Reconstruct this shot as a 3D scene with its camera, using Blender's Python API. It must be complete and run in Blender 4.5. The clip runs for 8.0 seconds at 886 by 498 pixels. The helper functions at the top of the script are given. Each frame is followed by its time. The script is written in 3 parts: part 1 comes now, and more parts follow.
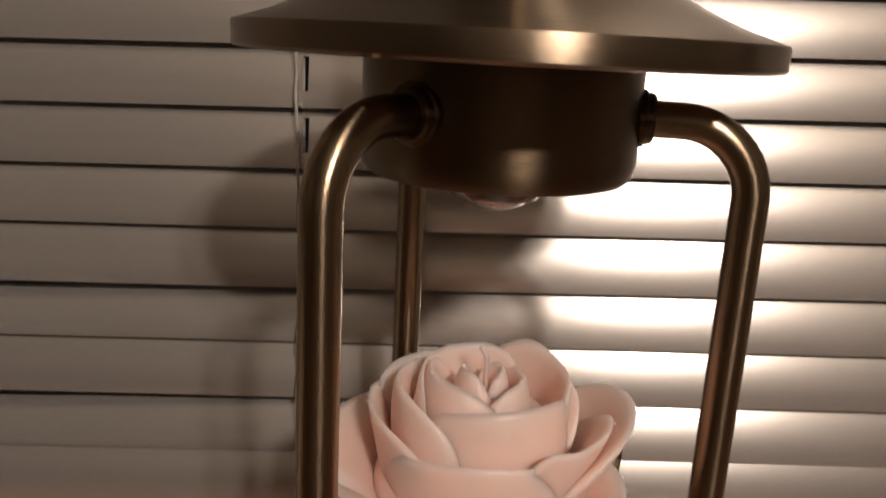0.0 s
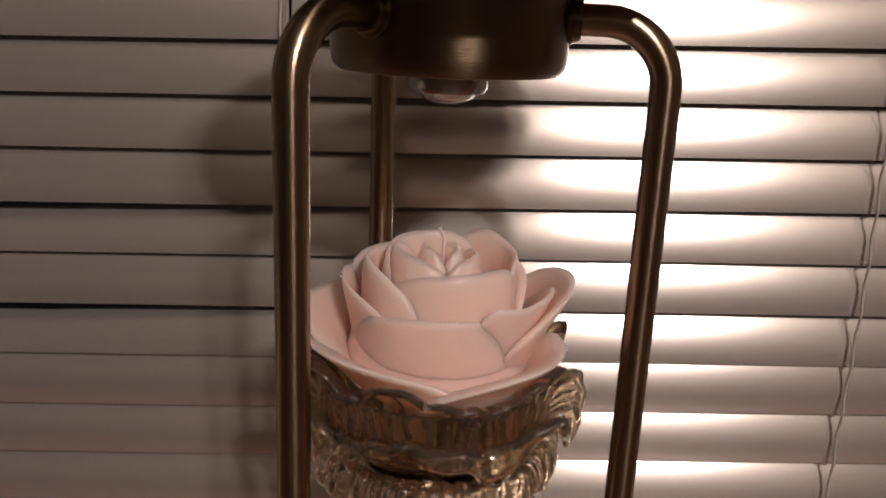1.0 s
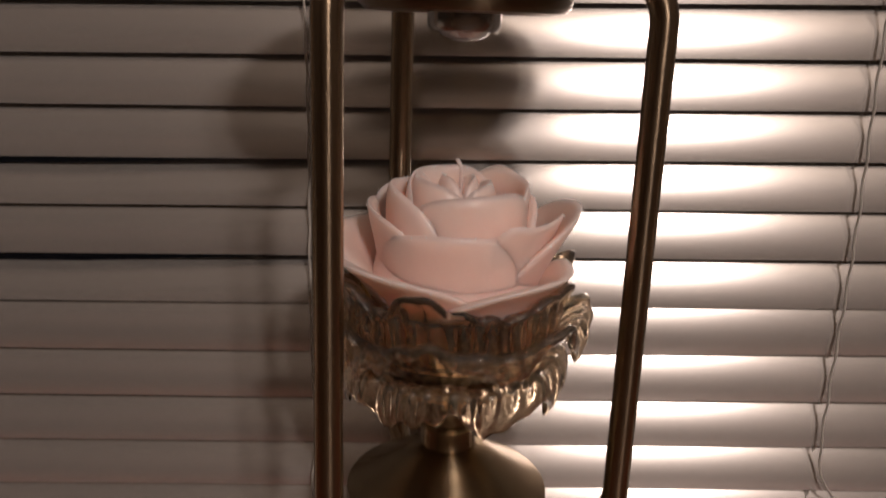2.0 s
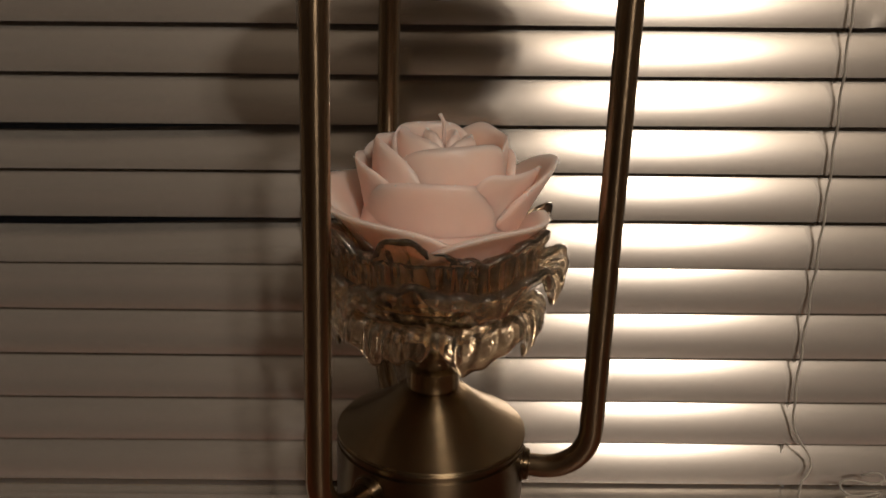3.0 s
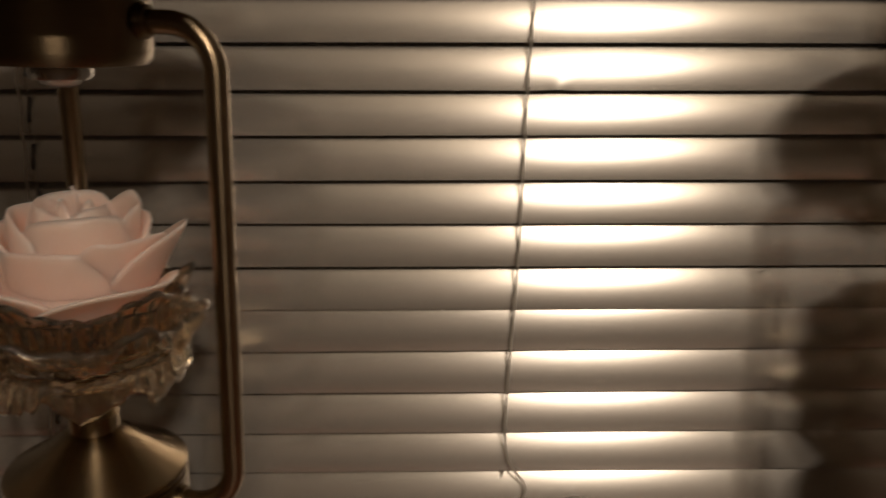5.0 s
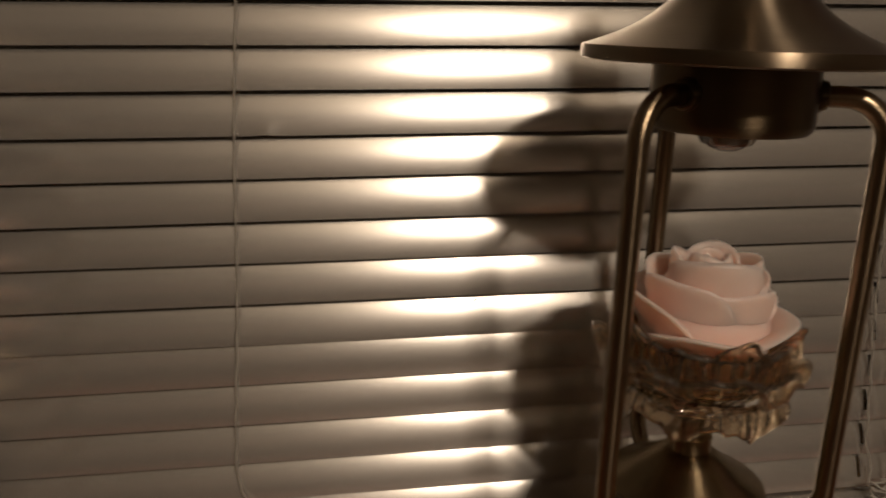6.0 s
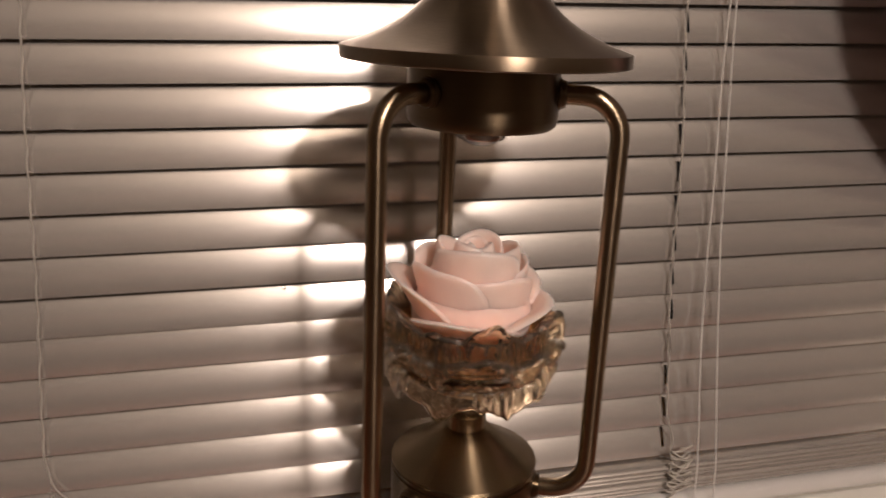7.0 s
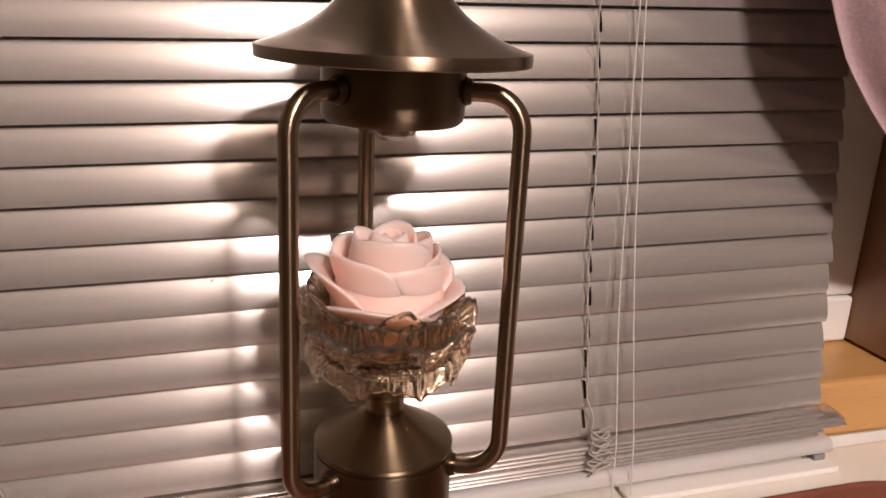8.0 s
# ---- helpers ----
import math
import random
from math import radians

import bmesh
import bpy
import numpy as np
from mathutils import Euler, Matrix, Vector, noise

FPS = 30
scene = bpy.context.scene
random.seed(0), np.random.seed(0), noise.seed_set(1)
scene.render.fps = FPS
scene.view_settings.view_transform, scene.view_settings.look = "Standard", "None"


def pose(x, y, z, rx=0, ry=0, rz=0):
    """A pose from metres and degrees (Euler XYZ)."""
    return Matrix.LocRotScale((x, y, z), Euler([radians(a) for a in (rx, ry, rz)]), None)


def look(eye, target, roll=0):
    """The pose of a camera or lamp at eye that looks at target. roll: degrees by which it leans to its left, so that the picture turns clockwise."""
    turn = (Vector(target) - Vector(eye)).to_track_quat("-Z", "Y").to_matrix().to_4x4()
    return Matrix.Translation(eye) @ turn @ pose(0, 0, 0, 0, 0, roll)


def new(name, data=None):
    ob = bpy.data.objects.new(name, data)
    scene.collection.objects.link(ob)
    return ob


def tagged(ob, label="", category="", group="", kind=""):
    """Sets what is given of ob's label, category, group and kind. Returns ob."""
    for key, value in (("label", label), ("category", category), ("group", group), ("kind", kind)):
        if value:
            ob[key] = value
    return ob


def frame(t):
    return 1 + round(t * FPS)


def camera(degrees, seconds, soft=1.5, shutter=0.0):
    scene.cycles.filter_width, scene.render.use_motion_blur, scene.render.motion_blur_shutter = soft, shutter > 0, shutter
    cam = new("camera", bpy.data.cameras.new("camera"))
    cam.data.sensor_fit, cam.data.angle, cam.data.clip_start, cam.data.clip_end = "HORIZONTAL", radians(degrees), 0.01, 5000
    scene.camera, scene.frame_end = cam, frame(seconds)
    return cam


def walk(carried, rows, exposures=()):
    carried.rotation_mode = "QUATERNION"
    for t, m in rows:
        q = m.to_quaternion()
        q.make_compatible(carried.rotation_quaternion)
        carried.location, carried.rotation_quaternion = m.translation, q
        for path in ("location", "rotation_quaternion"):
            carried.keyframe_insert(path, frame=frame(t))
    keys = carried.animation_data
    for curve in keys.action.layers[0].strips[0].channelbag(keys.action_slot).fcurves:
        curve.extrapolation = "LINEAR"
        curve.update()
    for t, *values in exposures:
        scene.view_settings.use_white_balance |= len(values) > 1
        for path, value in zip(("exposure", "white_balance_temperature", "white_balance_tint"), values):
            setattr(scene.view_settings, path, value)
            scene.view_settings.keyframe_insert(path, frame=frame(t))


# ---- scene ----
cam = camera(57.6, 8.0, soft=1.45, shutter=0.35)
PATH = [
    (0.0, look((-0.1958, -0.2596, 0.3394), (-0.1845, 0.7085, 0.0891), 3.09)),
    (0.5, look((-0.1892, -0.2770, 0.3316), (-0.1936, 0.6829, 0.0514), 2.56)),
    (1.0, look((-0.1841, -0.2943, 0.3233), (-0.1736, 0.6679, 0.0512), 2.52)),
    (1.5, look((-0.1817, -0.3064, 0.3158), (-0.1663, 0.6577, 0.0505), 2.36)),
    (2.0, look((-0.1874, -0.3192, 0.3075), (-0.1830, 0.6433, 0.0362), 2.05)),
    (2.2, look((-0.1852, -0.3209, 0.2997), (-0.1722, 0.6395, 0.0213), 2.29)),
    (3.5, look((-0.1783, -0.3432, 0.2979), (-0.1787, 0.6170, 0.0185), 1.71)),
    (4.0, look((-0.1580, -0.3427, 0.3059), (-0.1603, 0.6166, 0.0235), 1.64)),
    (4.2, look((-0.1440, -0.3446, 0.3074), (-0.1404, 0.6172, 0.0336), 1.67)),
    (5.3, look((-0.0273, -0.3659, 0.3365), (0.0336, 0.5965, 0.0717), 1.71)),
    (5.5, look((-0.0115, -0.3674, 0.3431), (0.0884, 0.5915, 0.0775), 1.51)),
    (6.0, look((0.0348, -0.3796, 0.3548), (0.1797, 0.5724, 0.0849), 1.76)),
    (6.5, look((0.0660, -0.3895, 0.3618), (0.2507, 0.5527, 0.0822), 2.04)),
    (7.0, look((0.0977, -0.4049, 0.3636), (0.3275, 0.5256, 0.0783), 2.42)),
    (7.5, look((0.1086, -0.4174, 0.3629), (0.3675, 0.5045, 0.0749), 2.66)),
    (8.0, look((0.1118, -0.4260, 0.3673), (0.3929, 0.4890, 0.0779), 2.82)),
]
walk(cam, PATH, exposures=[(0.0, 0.8, 6100, 20), (1.5, 0.5, 5950, 28), (2.2, 0.4, 6000, 24), (3.3, 0.2, 6450, 15), (4.2, 0.22, 6500, 15), (5.3, -0.18, 6650, 15), (6.4, -0.03, 6600, 17), (7.0, 0.85, 6150, 24), (8.0, 1.35, 5950, 30)])

# ---- light ----
world = bpy.data.worlds.new("world")
scene.world = world
world.use_nodes = True
world.node_tree.nodes["Background"].inputs[0].default_value = (0.020, 0.019, 0.018, 1)
world.node_tree.nodes["Background"].inputs[1].default_value = 0.1


def lamp_light(name, at, watts, size, colour):
    data = bpy.data.lights.new(name, "POINT")
    data.energy, data.shadow_soft_size, data.color = watts, size, colour
    ob = new(name, data)
    ob.location = at
    return ob


# three bulbs of one room lamp below the ceiling behind the camera
for at in ((0.425, -2.08, 1.59), (0.520, -2.20, 1.64), (0.605, -2.05, 1.60)):
    lamp_light("room_bulb", at, 29.0, 0.045, (1.0, 0.87, 0.69))


# ---- materials ----
def material(name, colour, rough=0.5, metal=0.0, vary=0.12, scale=20.0, bump=0.0, bump_scale=200.0, stretch=(1, 1, 1), rough_vary=0.1, random_tone=0.0, brushed=0.0, along=False, **extra):
    m = bpy.data.materials.new(name)
    m.use_nodes = True
    t = m.node_tree
    n, l = t.nodes, t.links
    b = n["Principled BSDF"]
    b.inputs["Metallic"].default_value = metal
    co = n.new("ShaderNodeTexCoord")
    mp = n.new("ShaderNodeMapping")
    mp.inputs["Scale"].default_value = stretch
    l.new(co.outputs["Object"], mp.inputs["Vector"])
    big = n.new("ShaderNodeTexNoise")
    big.inputs["Scale"].default_value = scale
    big.inputs["Detail"].default_value = 6
    l.new(mp.outputs[0], big.inputs["Vector"])
    fine = n.new("ShaderNodeTexNoise")
    fine.inputs["Scale"].default_value = bump_scale
    fine.inputs["Detail"].default_value = 4
    l.new(mp.outputs[0], fine.inputs["Vector"])
    ramp = n.new("ShaderNodeMix")
    ramp.data_type = "RGBA"
    ramp.inputs[6].default_value = (*[c * (1 - vary) for c in colour], 1)
    ramp.inputs[7].default_value = (*[min(1, c * (1 + vary)) for c in colour], 1)
    add = n.new("ShaderNodeMath")
    add.operation = "MULTIPLY_ADD"
    add.inputs[1].default_value = 0.6
    l.new(big.outputs[0], add.inputs[0])
    half = n.new("ShaderNodeMath")
    half.operation = "MULTIPLY"
    half.inputs[1].default_value = 0.4
    l.new(fine.outputs[0], half.inputs[0])
    l.new(half.outputs[0], add.inputs[2])
    l.new(add.outputs[0], ramp.inputs[0])
    tone = ramp.outputs[2]
    if random_tone:
        info = n.new("ShaderNodeObjectInfo")
        hsv = n.new("ShaderNodeHueSaturation")
        k = n.new("ShaderNodeMath")
        k.operation = "MULTIPLY_ADD"
        k.inputs[1].default_value = random_tone
        k.inputs[2].default_value = 1 - random_tone / 2
        l.new(info.outputs["Random"], k.inputs[0])
        l.new(k.outputs[0], hsv.inputs["Value"])
        l.new(tone, hsv.inputs["Color"])
        tone = hsv.outputs[0]
    l.new(tone, b.inputs["Base Color"])
    r = n.new("ShaderNodeMath")
    r.operation = "MULTIPLY_ADD"
    r.inputs[1].default_value = rough_vary
    r.inputs[2].default_value = rough - rough_vary / 2
    l.new(big.outputs[0], r.inputs[0])
    l.new(r.outputs[0], b.inputs["Roughness"])
    if bump:
        bp = n.new("ShaderNodeBump")
        bp.inputs["Strength"].default_value = bump
        bp.inputs["Distance"].default_value = 0.001
        l.new(fine.outputs[0], bp.inputs["Height"])
        l.new(bp.outputs[0], b.inputs["Normal"])
    if brushed:
        b.inputs["Anisotropic"].default_value = brushed
        if along:
            way = n.new("ShaderNodeCombineXYZ")
            way.inputs[2].default_value = 1.0
            l.new(way.outputs[0], b.inputs["Tangent"])
        else:
            around = n.new("ShaderNodeTangent")
            around.direction_type, around.axis = "RADIAL", "Z"
            b.inputs["Anisotropic Rotation"].default_value = 0.25
            l.new(around.outputs[0], b.inputs["Tangent"])
    for key, value in extra.items():
        b.inputs[key.replace("_", " ")].default_value = value
    return m


SLAT = material("enamelled_slat", (0.64, 0.60, 0.545), 0.255, 0.77, 0.08, 14, 0.0, 900, (0.25, 1, 1), 0.05, 0.06, brushed=0.68, along=True)
BRASS = material("brushed_antique_brass", (0.285, 0.215, 0.13), 0.25, 1.0, 0.16, 60, 0.12, 700, (0.35, 0.35, 6), 0.06, brushed=0.96)
BRASS_LID = material("dark_brushed_brass", (0.25, 0.195, 0.135), 0.30, 1.0, 0.16, 60, 0.08, 700, (0.35, 0.35, 6), 0.04, brushed=1.0)
BRASS_ROD = material("antique_brass_rod", (0.32, 0.245, 0.16), 0.25, 1.0, 0.18, 90, 0.06, 900, (3, 3, 0.4), 0.08, brushed=0.93, along=True)
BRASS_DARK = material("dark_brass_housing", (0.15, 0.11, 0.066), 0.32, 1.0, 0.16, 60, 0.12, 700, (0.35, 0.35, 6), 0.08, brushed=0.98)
CHROME = material("bright_lamp_rim", (0.34, 0.32, 0.30), 0.2, 1.0, 0.05, 80)
GLASS = material("amber_pressed_glass", (0.945, 0.775, 0.56), 0.012, 0.0, 0.03, 40, 0.7, 120, Transmission_Weight=0.982, IOR=1.42, Coat_Weight=1.0, Coat_IOR=1.6, Coat_Roughness=0.02, rough_vary=0.01)
LENS = material("bulb_lens", (0.16, 0.16, 0.17), 0.12, 0.0, 0.03, 40, Transmission_Weight=0.4, IOR=1.5)
WAX = material("pink_wax", (0.87, 0.61, 0.525), 0.38, 0.0, 0.05, 55, 0.10, 260, Subsurface_Weight=0.9, Specular_IOR_Level=0.4, Subsurface_Radius=(1.0, 0.8, 0.7), Subsurface_Scale=0.009)
GLITTER = material("silver_glitter", (0.86, 0.84, 0.82), 0.28, 0.35, 0.15, 800)
CORD = material("cotton_cord", (0.38, 0.35, 0.30), 0.85, 0.0, 0.2, 300, 0.4, 1500)
LIFT = material("white_lift_cord", (0.60, 0.57, 0.52), 0.8, 0.0, 0.12, 300, 0.4, 1500)
RAIL = material("enamelled_rail", (0.62, 0.60, 0.56), 0.34, 0.2, 0.05, 30)
PLASTIC = material("grey_plastic", (0.20, 0.20, 0.19), 0.5)
PINE = material("varnished_pine", (0.50, 0.27, 0.085), 0.38, 0.0, 0.3, 9, 0.15, 60, (1.2, 9, 9), 0.1)
JAMB = material("brown_wood", (0.30, 0.17, 0.09), 0.45, 0.0, 0.3, 8, 0.15, 60, (9, 9, 1.2), 0.1)
FRAME = material("white_window_paint", (0.78, 0.75, 0.68), 0.4, 0.0, 0.05, 12, 0.05, 120)
TABLE = material("white_tabletop", (0.76, 0.72, 0.62), 0.42, 0.0, 0.06, 7, 0.05, 150)
WALL = material("beige_wall_paint", (0.19, 0.16, 0.128), 0.85, 0.0, 0.06, 3, 0.2, 120)
# for the unseen panels added low on the walls to darken reflections
PANEL = material("dark_reflection_panel", (0.055, 0.035, 0.022), 0.6, 0.0, 0.3, 6, 0.15, 60, (9, 9, 1.2), 0.1)
CEIL = material("grey_ceiling_paint", (0.36, 0.33, 0.29), 0.9, 0.0, 0.04, 3, 0.2, 120)
FLOOR = material("dark_oak_floor", (0.085, 0.052, 0.03), 0.5, 0.0, 0.25, 4, 0.1, 60, (1, 8, 1))
PANE = material("night_pane", (0.95, 0.96, 0.97), 0.02, 0.0, 0.01, 5, Transmission_Weight=1.0, IOR=1.45, rough_vary=0.0)
CLOTH = material("pink_net_curtain", (0.40, 0.28, 0.28), 0.9, 0.0, 0.3, 90, 0.5, 420)
DISH = material("red_brown_glaze", (0.20, 0.07, 0.04), 0.4, 0.0, 0.2, 30)


# ---- mesh helpers ----
def mesh_ob(name, verts, faces, mat, parent=None, label="", smooth=True):
    me = bpy.data.meshes.new(name)
    me.from_pydata(verts, [], faces)
    me.materials.append(mat)
    me.polygons.foreach_set("use_smooth", [smooth] * len(me.polygons))
    me.update()
    ob = new(name, me)
    ob.parent = parent
    if label:
        tagged(ob, label)
    return ob


def part(name, bm, mat, parent, label="", smooth=True):
    bmesh.ops.recalc_face_normals(bm, faces=bm.faces)
    me = bpy.data.meshes.new(name)
    bm.to_mesh(me)
    bm.free()
    me.materials.append(mat)
    me.polygons.foreach_set("use_smooth", [smooth] * len(me.polygons))
    ob = new(name, me)
    ob.parent = parent
    if label:
        tagged(ob, label)
    return ob


def box(name, lo, hi, mat, parent=None, bevel=0.002, label=""):
    bm = bmesh.new()
    c = [(a + b) / 2 for a, b in zip(lo, hi)]
    s = [b - a for a, b in zip(lo, hi)]
    bmesh.ops.create_cube(bm, size=1, matrix=Matrix.Translation(c) @ Matrix.Diagonal((*s, 1)))
    if bevel:
        bmesh.ops.bevel(bm, geom=bm.edges[:], offset=bevel, segments=2, affect="EDGES", profile=0.5)
    return part(name, bm, mat, parent, label, smooth=False)


def turned(name, profile, mat, parent, label="", segments=96):
    """A turned body round z from (radius, height) pairs, with closed ends."""
    verts, faces = [], []
    for r, z in profile:
        verts += [(r * math.cos(i * math.tau / segments), r * math.sin(i * math.tau / segments), z) for i in range(segments)]
    n = segments
    for k in range(len(profile) - 1):
        faces += [(k * n + i, k * n + (i + 1) % n, (k + 1) * n + (i + 1) % n, (k + 1) * n + i) for i in range(n)]
    faces.append(tuple(reversed(range(n))))
    faces.append(tuple(range((len(profile) - 1) * n, len(profile) * n)))
    ob = mesh_ob(name, verts, faces, mat, parent, label)
    ob.data.set_sharp_from_angle(angle=radians(35))
    return ob


def tube_data(points, radius, sides=8):
    pts = [Vector(p) for p in points]
    verts, faces = [], []
    prev = None
    for i, p in enumerate(pts):
        d = (pts[min(i + 1, len(pts) - 1)] - pts[max(i - 1, 0)]).normalized()
        a = d.orthogonal().normalized() if prev is None else (prev - d * prev.dot(d)).normalized()
        prev = a
        b = d.cross(a)
        verts += [tuple(p + radius * (a * math.cos(j * math.tau / sides) + b * math.sin(j * math.tau / sides))) for j in range(sides)]
    for i in range(len(pts) - 1):
        faces += [(i * sides + j, i * sides + (j + 1) % sides, (i + 1) * sides + (j + 1) % sides, (i + 1) * sides + j) for j in range(sides)]
    faces += [tuple(reversed(range(sides))), tuple(range((len(pts) - 1) * sides, len(pts) * sides))]
    return verts, faces


def tube(name, points, radius, mat, parent=None, label="", sides=8):
    return mesh_ob(name, *tube_data(points, radius, sides), mat, parent, label)


def sheet_data(rows, thick, thin=0.45, over=2, ring=False):
    """A curved sheet from rows of Vectors, with thickness along its normals and rounded, closed edges. ring: the rows close on themselves."""
    nu, nv = len(rows[0]), len(rows)
    front, back = [], []
    for j in range(nv):
        for i in range(nu):
            if ring:
                du = rows[j][(i + 1) % nu] - rows[j][i - 1]
            else:
                du = rows[j][min(i + 1, nu - 1)] - rows[j][max(i - 1, 0)]
            dv = rows[min(j + 1, nv - 1)][i] - rows[max(j - 1, 0)][i]
            nrm = du.cross(dv)
            nrm = nrm.normalized() if nrm.length > 1e-12 else Vector((0, 0, 1))
            edge = nv - 1 - j if ring else min(i, nu - 1 - i, nv - 1 - j)
            k = min(1.0, edge / over)
            th = thick * (thin + (1 - thin) * math.sqrt(1 - (1 - k) ** 2))
            front.append(tuple(rows[j][i] + nrm * th / 2))
            back.append(tuple(rows[j][i] - nrm * th / 2))
    n = nu * nv
    faces = []
    for j in range(nv - 1):
        for i in range(nu if ring else nu - 1):
            r = (i + 1) % nu
            a, b, c, d = j * nu + i, j * nu + r, (j + 1) * nu + r, (j + 1) * nu + i
            faces += [(a, b, c, d), (n + d, n + c, n + b, n + a)]
    if ring:
        top = (nv - 1) * nu
        for i in range(nu):
            r = (i + 1) % nu
            faces += [(r, i, n + i, n + r), (top + i, top + r, n + top + r, n + top + i)]
        return front + back, faces
    rim = [i for i in range(nu)] + [j * nu + nu - 1 for j in range(1, nv)] + [(nv - 1) * nu + i for i in range(nu - 2, -1, -1)] + [j * nu for j in range(nv - 2, 0, -1)]
    for a, b in zip(rim, rim[1:] + rim[:1]):
        faces.append((b, a, n + a, n + b))
    return front + back, faces


def thing(name, m, label, category, group="", kind=""):
    ob = new(name)
    ob.matrix_basis = m
    ob.empty_display_size = 0.02
    return tagged(ob, label, category, group, kind)


# ---- room ----
SLOPE = 0.0199
TABLE_Z = 0.0447


def table_z(x):
    return TABLE_Z + SLOPE * x


def structure(ob, label):
    return tagged(ob, label, kind="structure")


structure(box("floor", (-3.0, -4.2, -0.80), (3.0, 0.6, -0.72), FLOOR, bevel=0), "dark oak floor of the room")
structure(box("ceiling", (-3.0, -4.2, 1.98), (3.0, 0.6, 2.04), CEIL, bevel=0), "grey painted ceiling")
structure(box("wall_south", (-3.0, -4.26, -0.72), (3.0, -4.2, 1.98), WALL, bevel=0), "beige painted wall")
structure(box("wall_west", (-3.06, -4.2, -0.72), (-3.0, 0.6, 1.98), WALL, bevel=0), "beige painted wall")
structure(box("wall_east", (3.0, -4.2, -0.72), (3.06, 0.6, 1.98), WALL, bevel=0), "beige painted wall")
# unseen dark panels, added so the lower halves of the slats reflect dark
structure(box("unseen_dark_panel_1", (-2.99, -4.198, -0.718), (2.99, -4.17, 0.12), PANEL, bevel=0.004), "added unseen dark panel along the foot of the wall that darkens reflections")
structure(box("unseen_dark_panel_2", (-2.998, -4.168, -0.718), (-2.97, 0.018, 0.12), PANEL, bevel=0.004), "added unseen dark panel along the foot of the wall that darkens reflections")
structure(box("unseen_dark_panel_3", (2.97, -4.168, -0.718), (2.998, 0.018, 0.12), PANEL, bevel=0.004), "added unseen dark panel along the foot of the wall that darkens reflections")
# window wall round the opening
OPEN_L, OPEN_R, OPEN_T = -0.66, 0.634, 1.05
structure(box("wall_north_1", (-3.0, 0.022, -0.72), (OPEN_L - 0.02, 0.20, 1.98), WALL, bevel=0), "beige painted wall beside the window")
structure(box("wall_north_2", (OPEN_R + 0.02, 0.022, -0.72), (3.0, 0.20, 1.98), WALL, bevel=0), "beige painted wall beside the window")
structure(box("wall_north_3", (OPEN_L - 0.02, 0.022, OPEN_T + 0.02), (OPEN_R + 0.02, 0.20, 1.98), WALL, bevel=0), "beige painted wall above the window")
structure(box("wall_north_4", (OPEN_L - 0.02, 0.024, -0.72), (OPEN_R + 0.02, 0.20, 0.058), FRAME, bevel=0), "white painted wall below the window")
structure(box("window_sill", (OPEN_L - 0.02, 0.0205, 0.060), (OPEN_R + 0.02, 0.20, 0.108), PINE, bevel=0.004), "varnished pine window sill board")
structure(box("window_lining_1", (OPEN_R, 0.024, 0.110), (OPEN_R + 0.02, 0.20, OPEN_T), JAMB, bevel=0.002), "brown wooden window lining")
structure(box("window_lining_2", (OPEN_L - 0.02, 0.024, 0.110), (OPEN_L, 0.20, OPEN_T), JAMB, bevel=0.002), "brown wooden window lining")
structure(box("window_lining_3", (OPEN_L, 0.024, OPEN_T), (OPEN_R, 0.20, OPEN_T + 0.02), JAMB, bevel=0.002), "brown wooden window lining")
structure(box("trim", (OPEN_R + 0.006, 0.008, 0.110), (OPEN_R + 0.075, 0.0215, OPEN_T), JAMB, bevel=0.003), "brown wooden window casing")

window = thing("window_1", Matrix.Identity(4), "white painted window with dark night panes behind the blind", "window", kind="structure")
box("frame_stile", (OPEN_R - 0.062, 0.088, 0.150), (OPEN_R - 0.001, 0.14, OPEN_T - 0.001), FRAME, window, 0.003)
box("frame_stile", (OPEN_L + 0.001, 0.088, 0.150), (OPEN_L + 0.062, 0.14, OPEN_T - 0.001), FRAME, window, 0.003)
box("frame_rail", (OPEN_L + 0.001, 0.086, 0.109), (OPEN_R - 0.001, 0.142, 0.149), FRAME, window, 0.003)
box("frame_rail", (OPEN_L + 0.063, 0.088, OPEN_T - 0.06), (OPEN_R - 0.063, 0.14, OPEN_T - 0.001), FRAME, window, 0.003)
box("mullion", (-0.045, 0.090, 0.150), (0.015, 0.138, OPEN_T - 0.061), FRAME, window, 0.003)
for x0, x1 in ((OPEN_L + 0.063, -0.046), (0.016, OPEN_R - 0.063)):
    box("pane", (x0, 0.112, 0.150), (x1, 0.118, OPEN_T - 0.061), PANE, window, 0)

# the white table stands along the window wall
table = thing("white_table", pose(0, 0, TABLE_Z, 0, -math.degrees(math.atan(SLOPE)), 0), "narrow white painted table against the window wall", "table")
box("tabletop", (-1.0, -0.235, -0.026), (1.0, 0.015, 0.0), TABLE, table, 0.004)
for x in (-0.95, 0.95):
    for y in (-0.20, -0.035):
        box("leg", (x - 0.025, y - 0.025, -0.763 - SLOPE * x), (x + 0.025, y + 0.025, -0.0262), TABLE, table, 0.003)

# ---- the blind, which leans a little, pushed out by the sill ----
PITCH, TOP0, TILT = 0.0215, 0.300, pose(0, 0, 0, -4.935, -1.49, 0)
BL, BR = -0.56, 0.538
CORDS = (-0.2376, 0.0, 0.3515)
LEANS = (0.0, 0.050, 0.003)  # the middle cord hangs askew
KICKS = (0.0, 0.013, 0.006)  # slack near the bottom
SLOTS = (CORDS[0], CORDS[2])


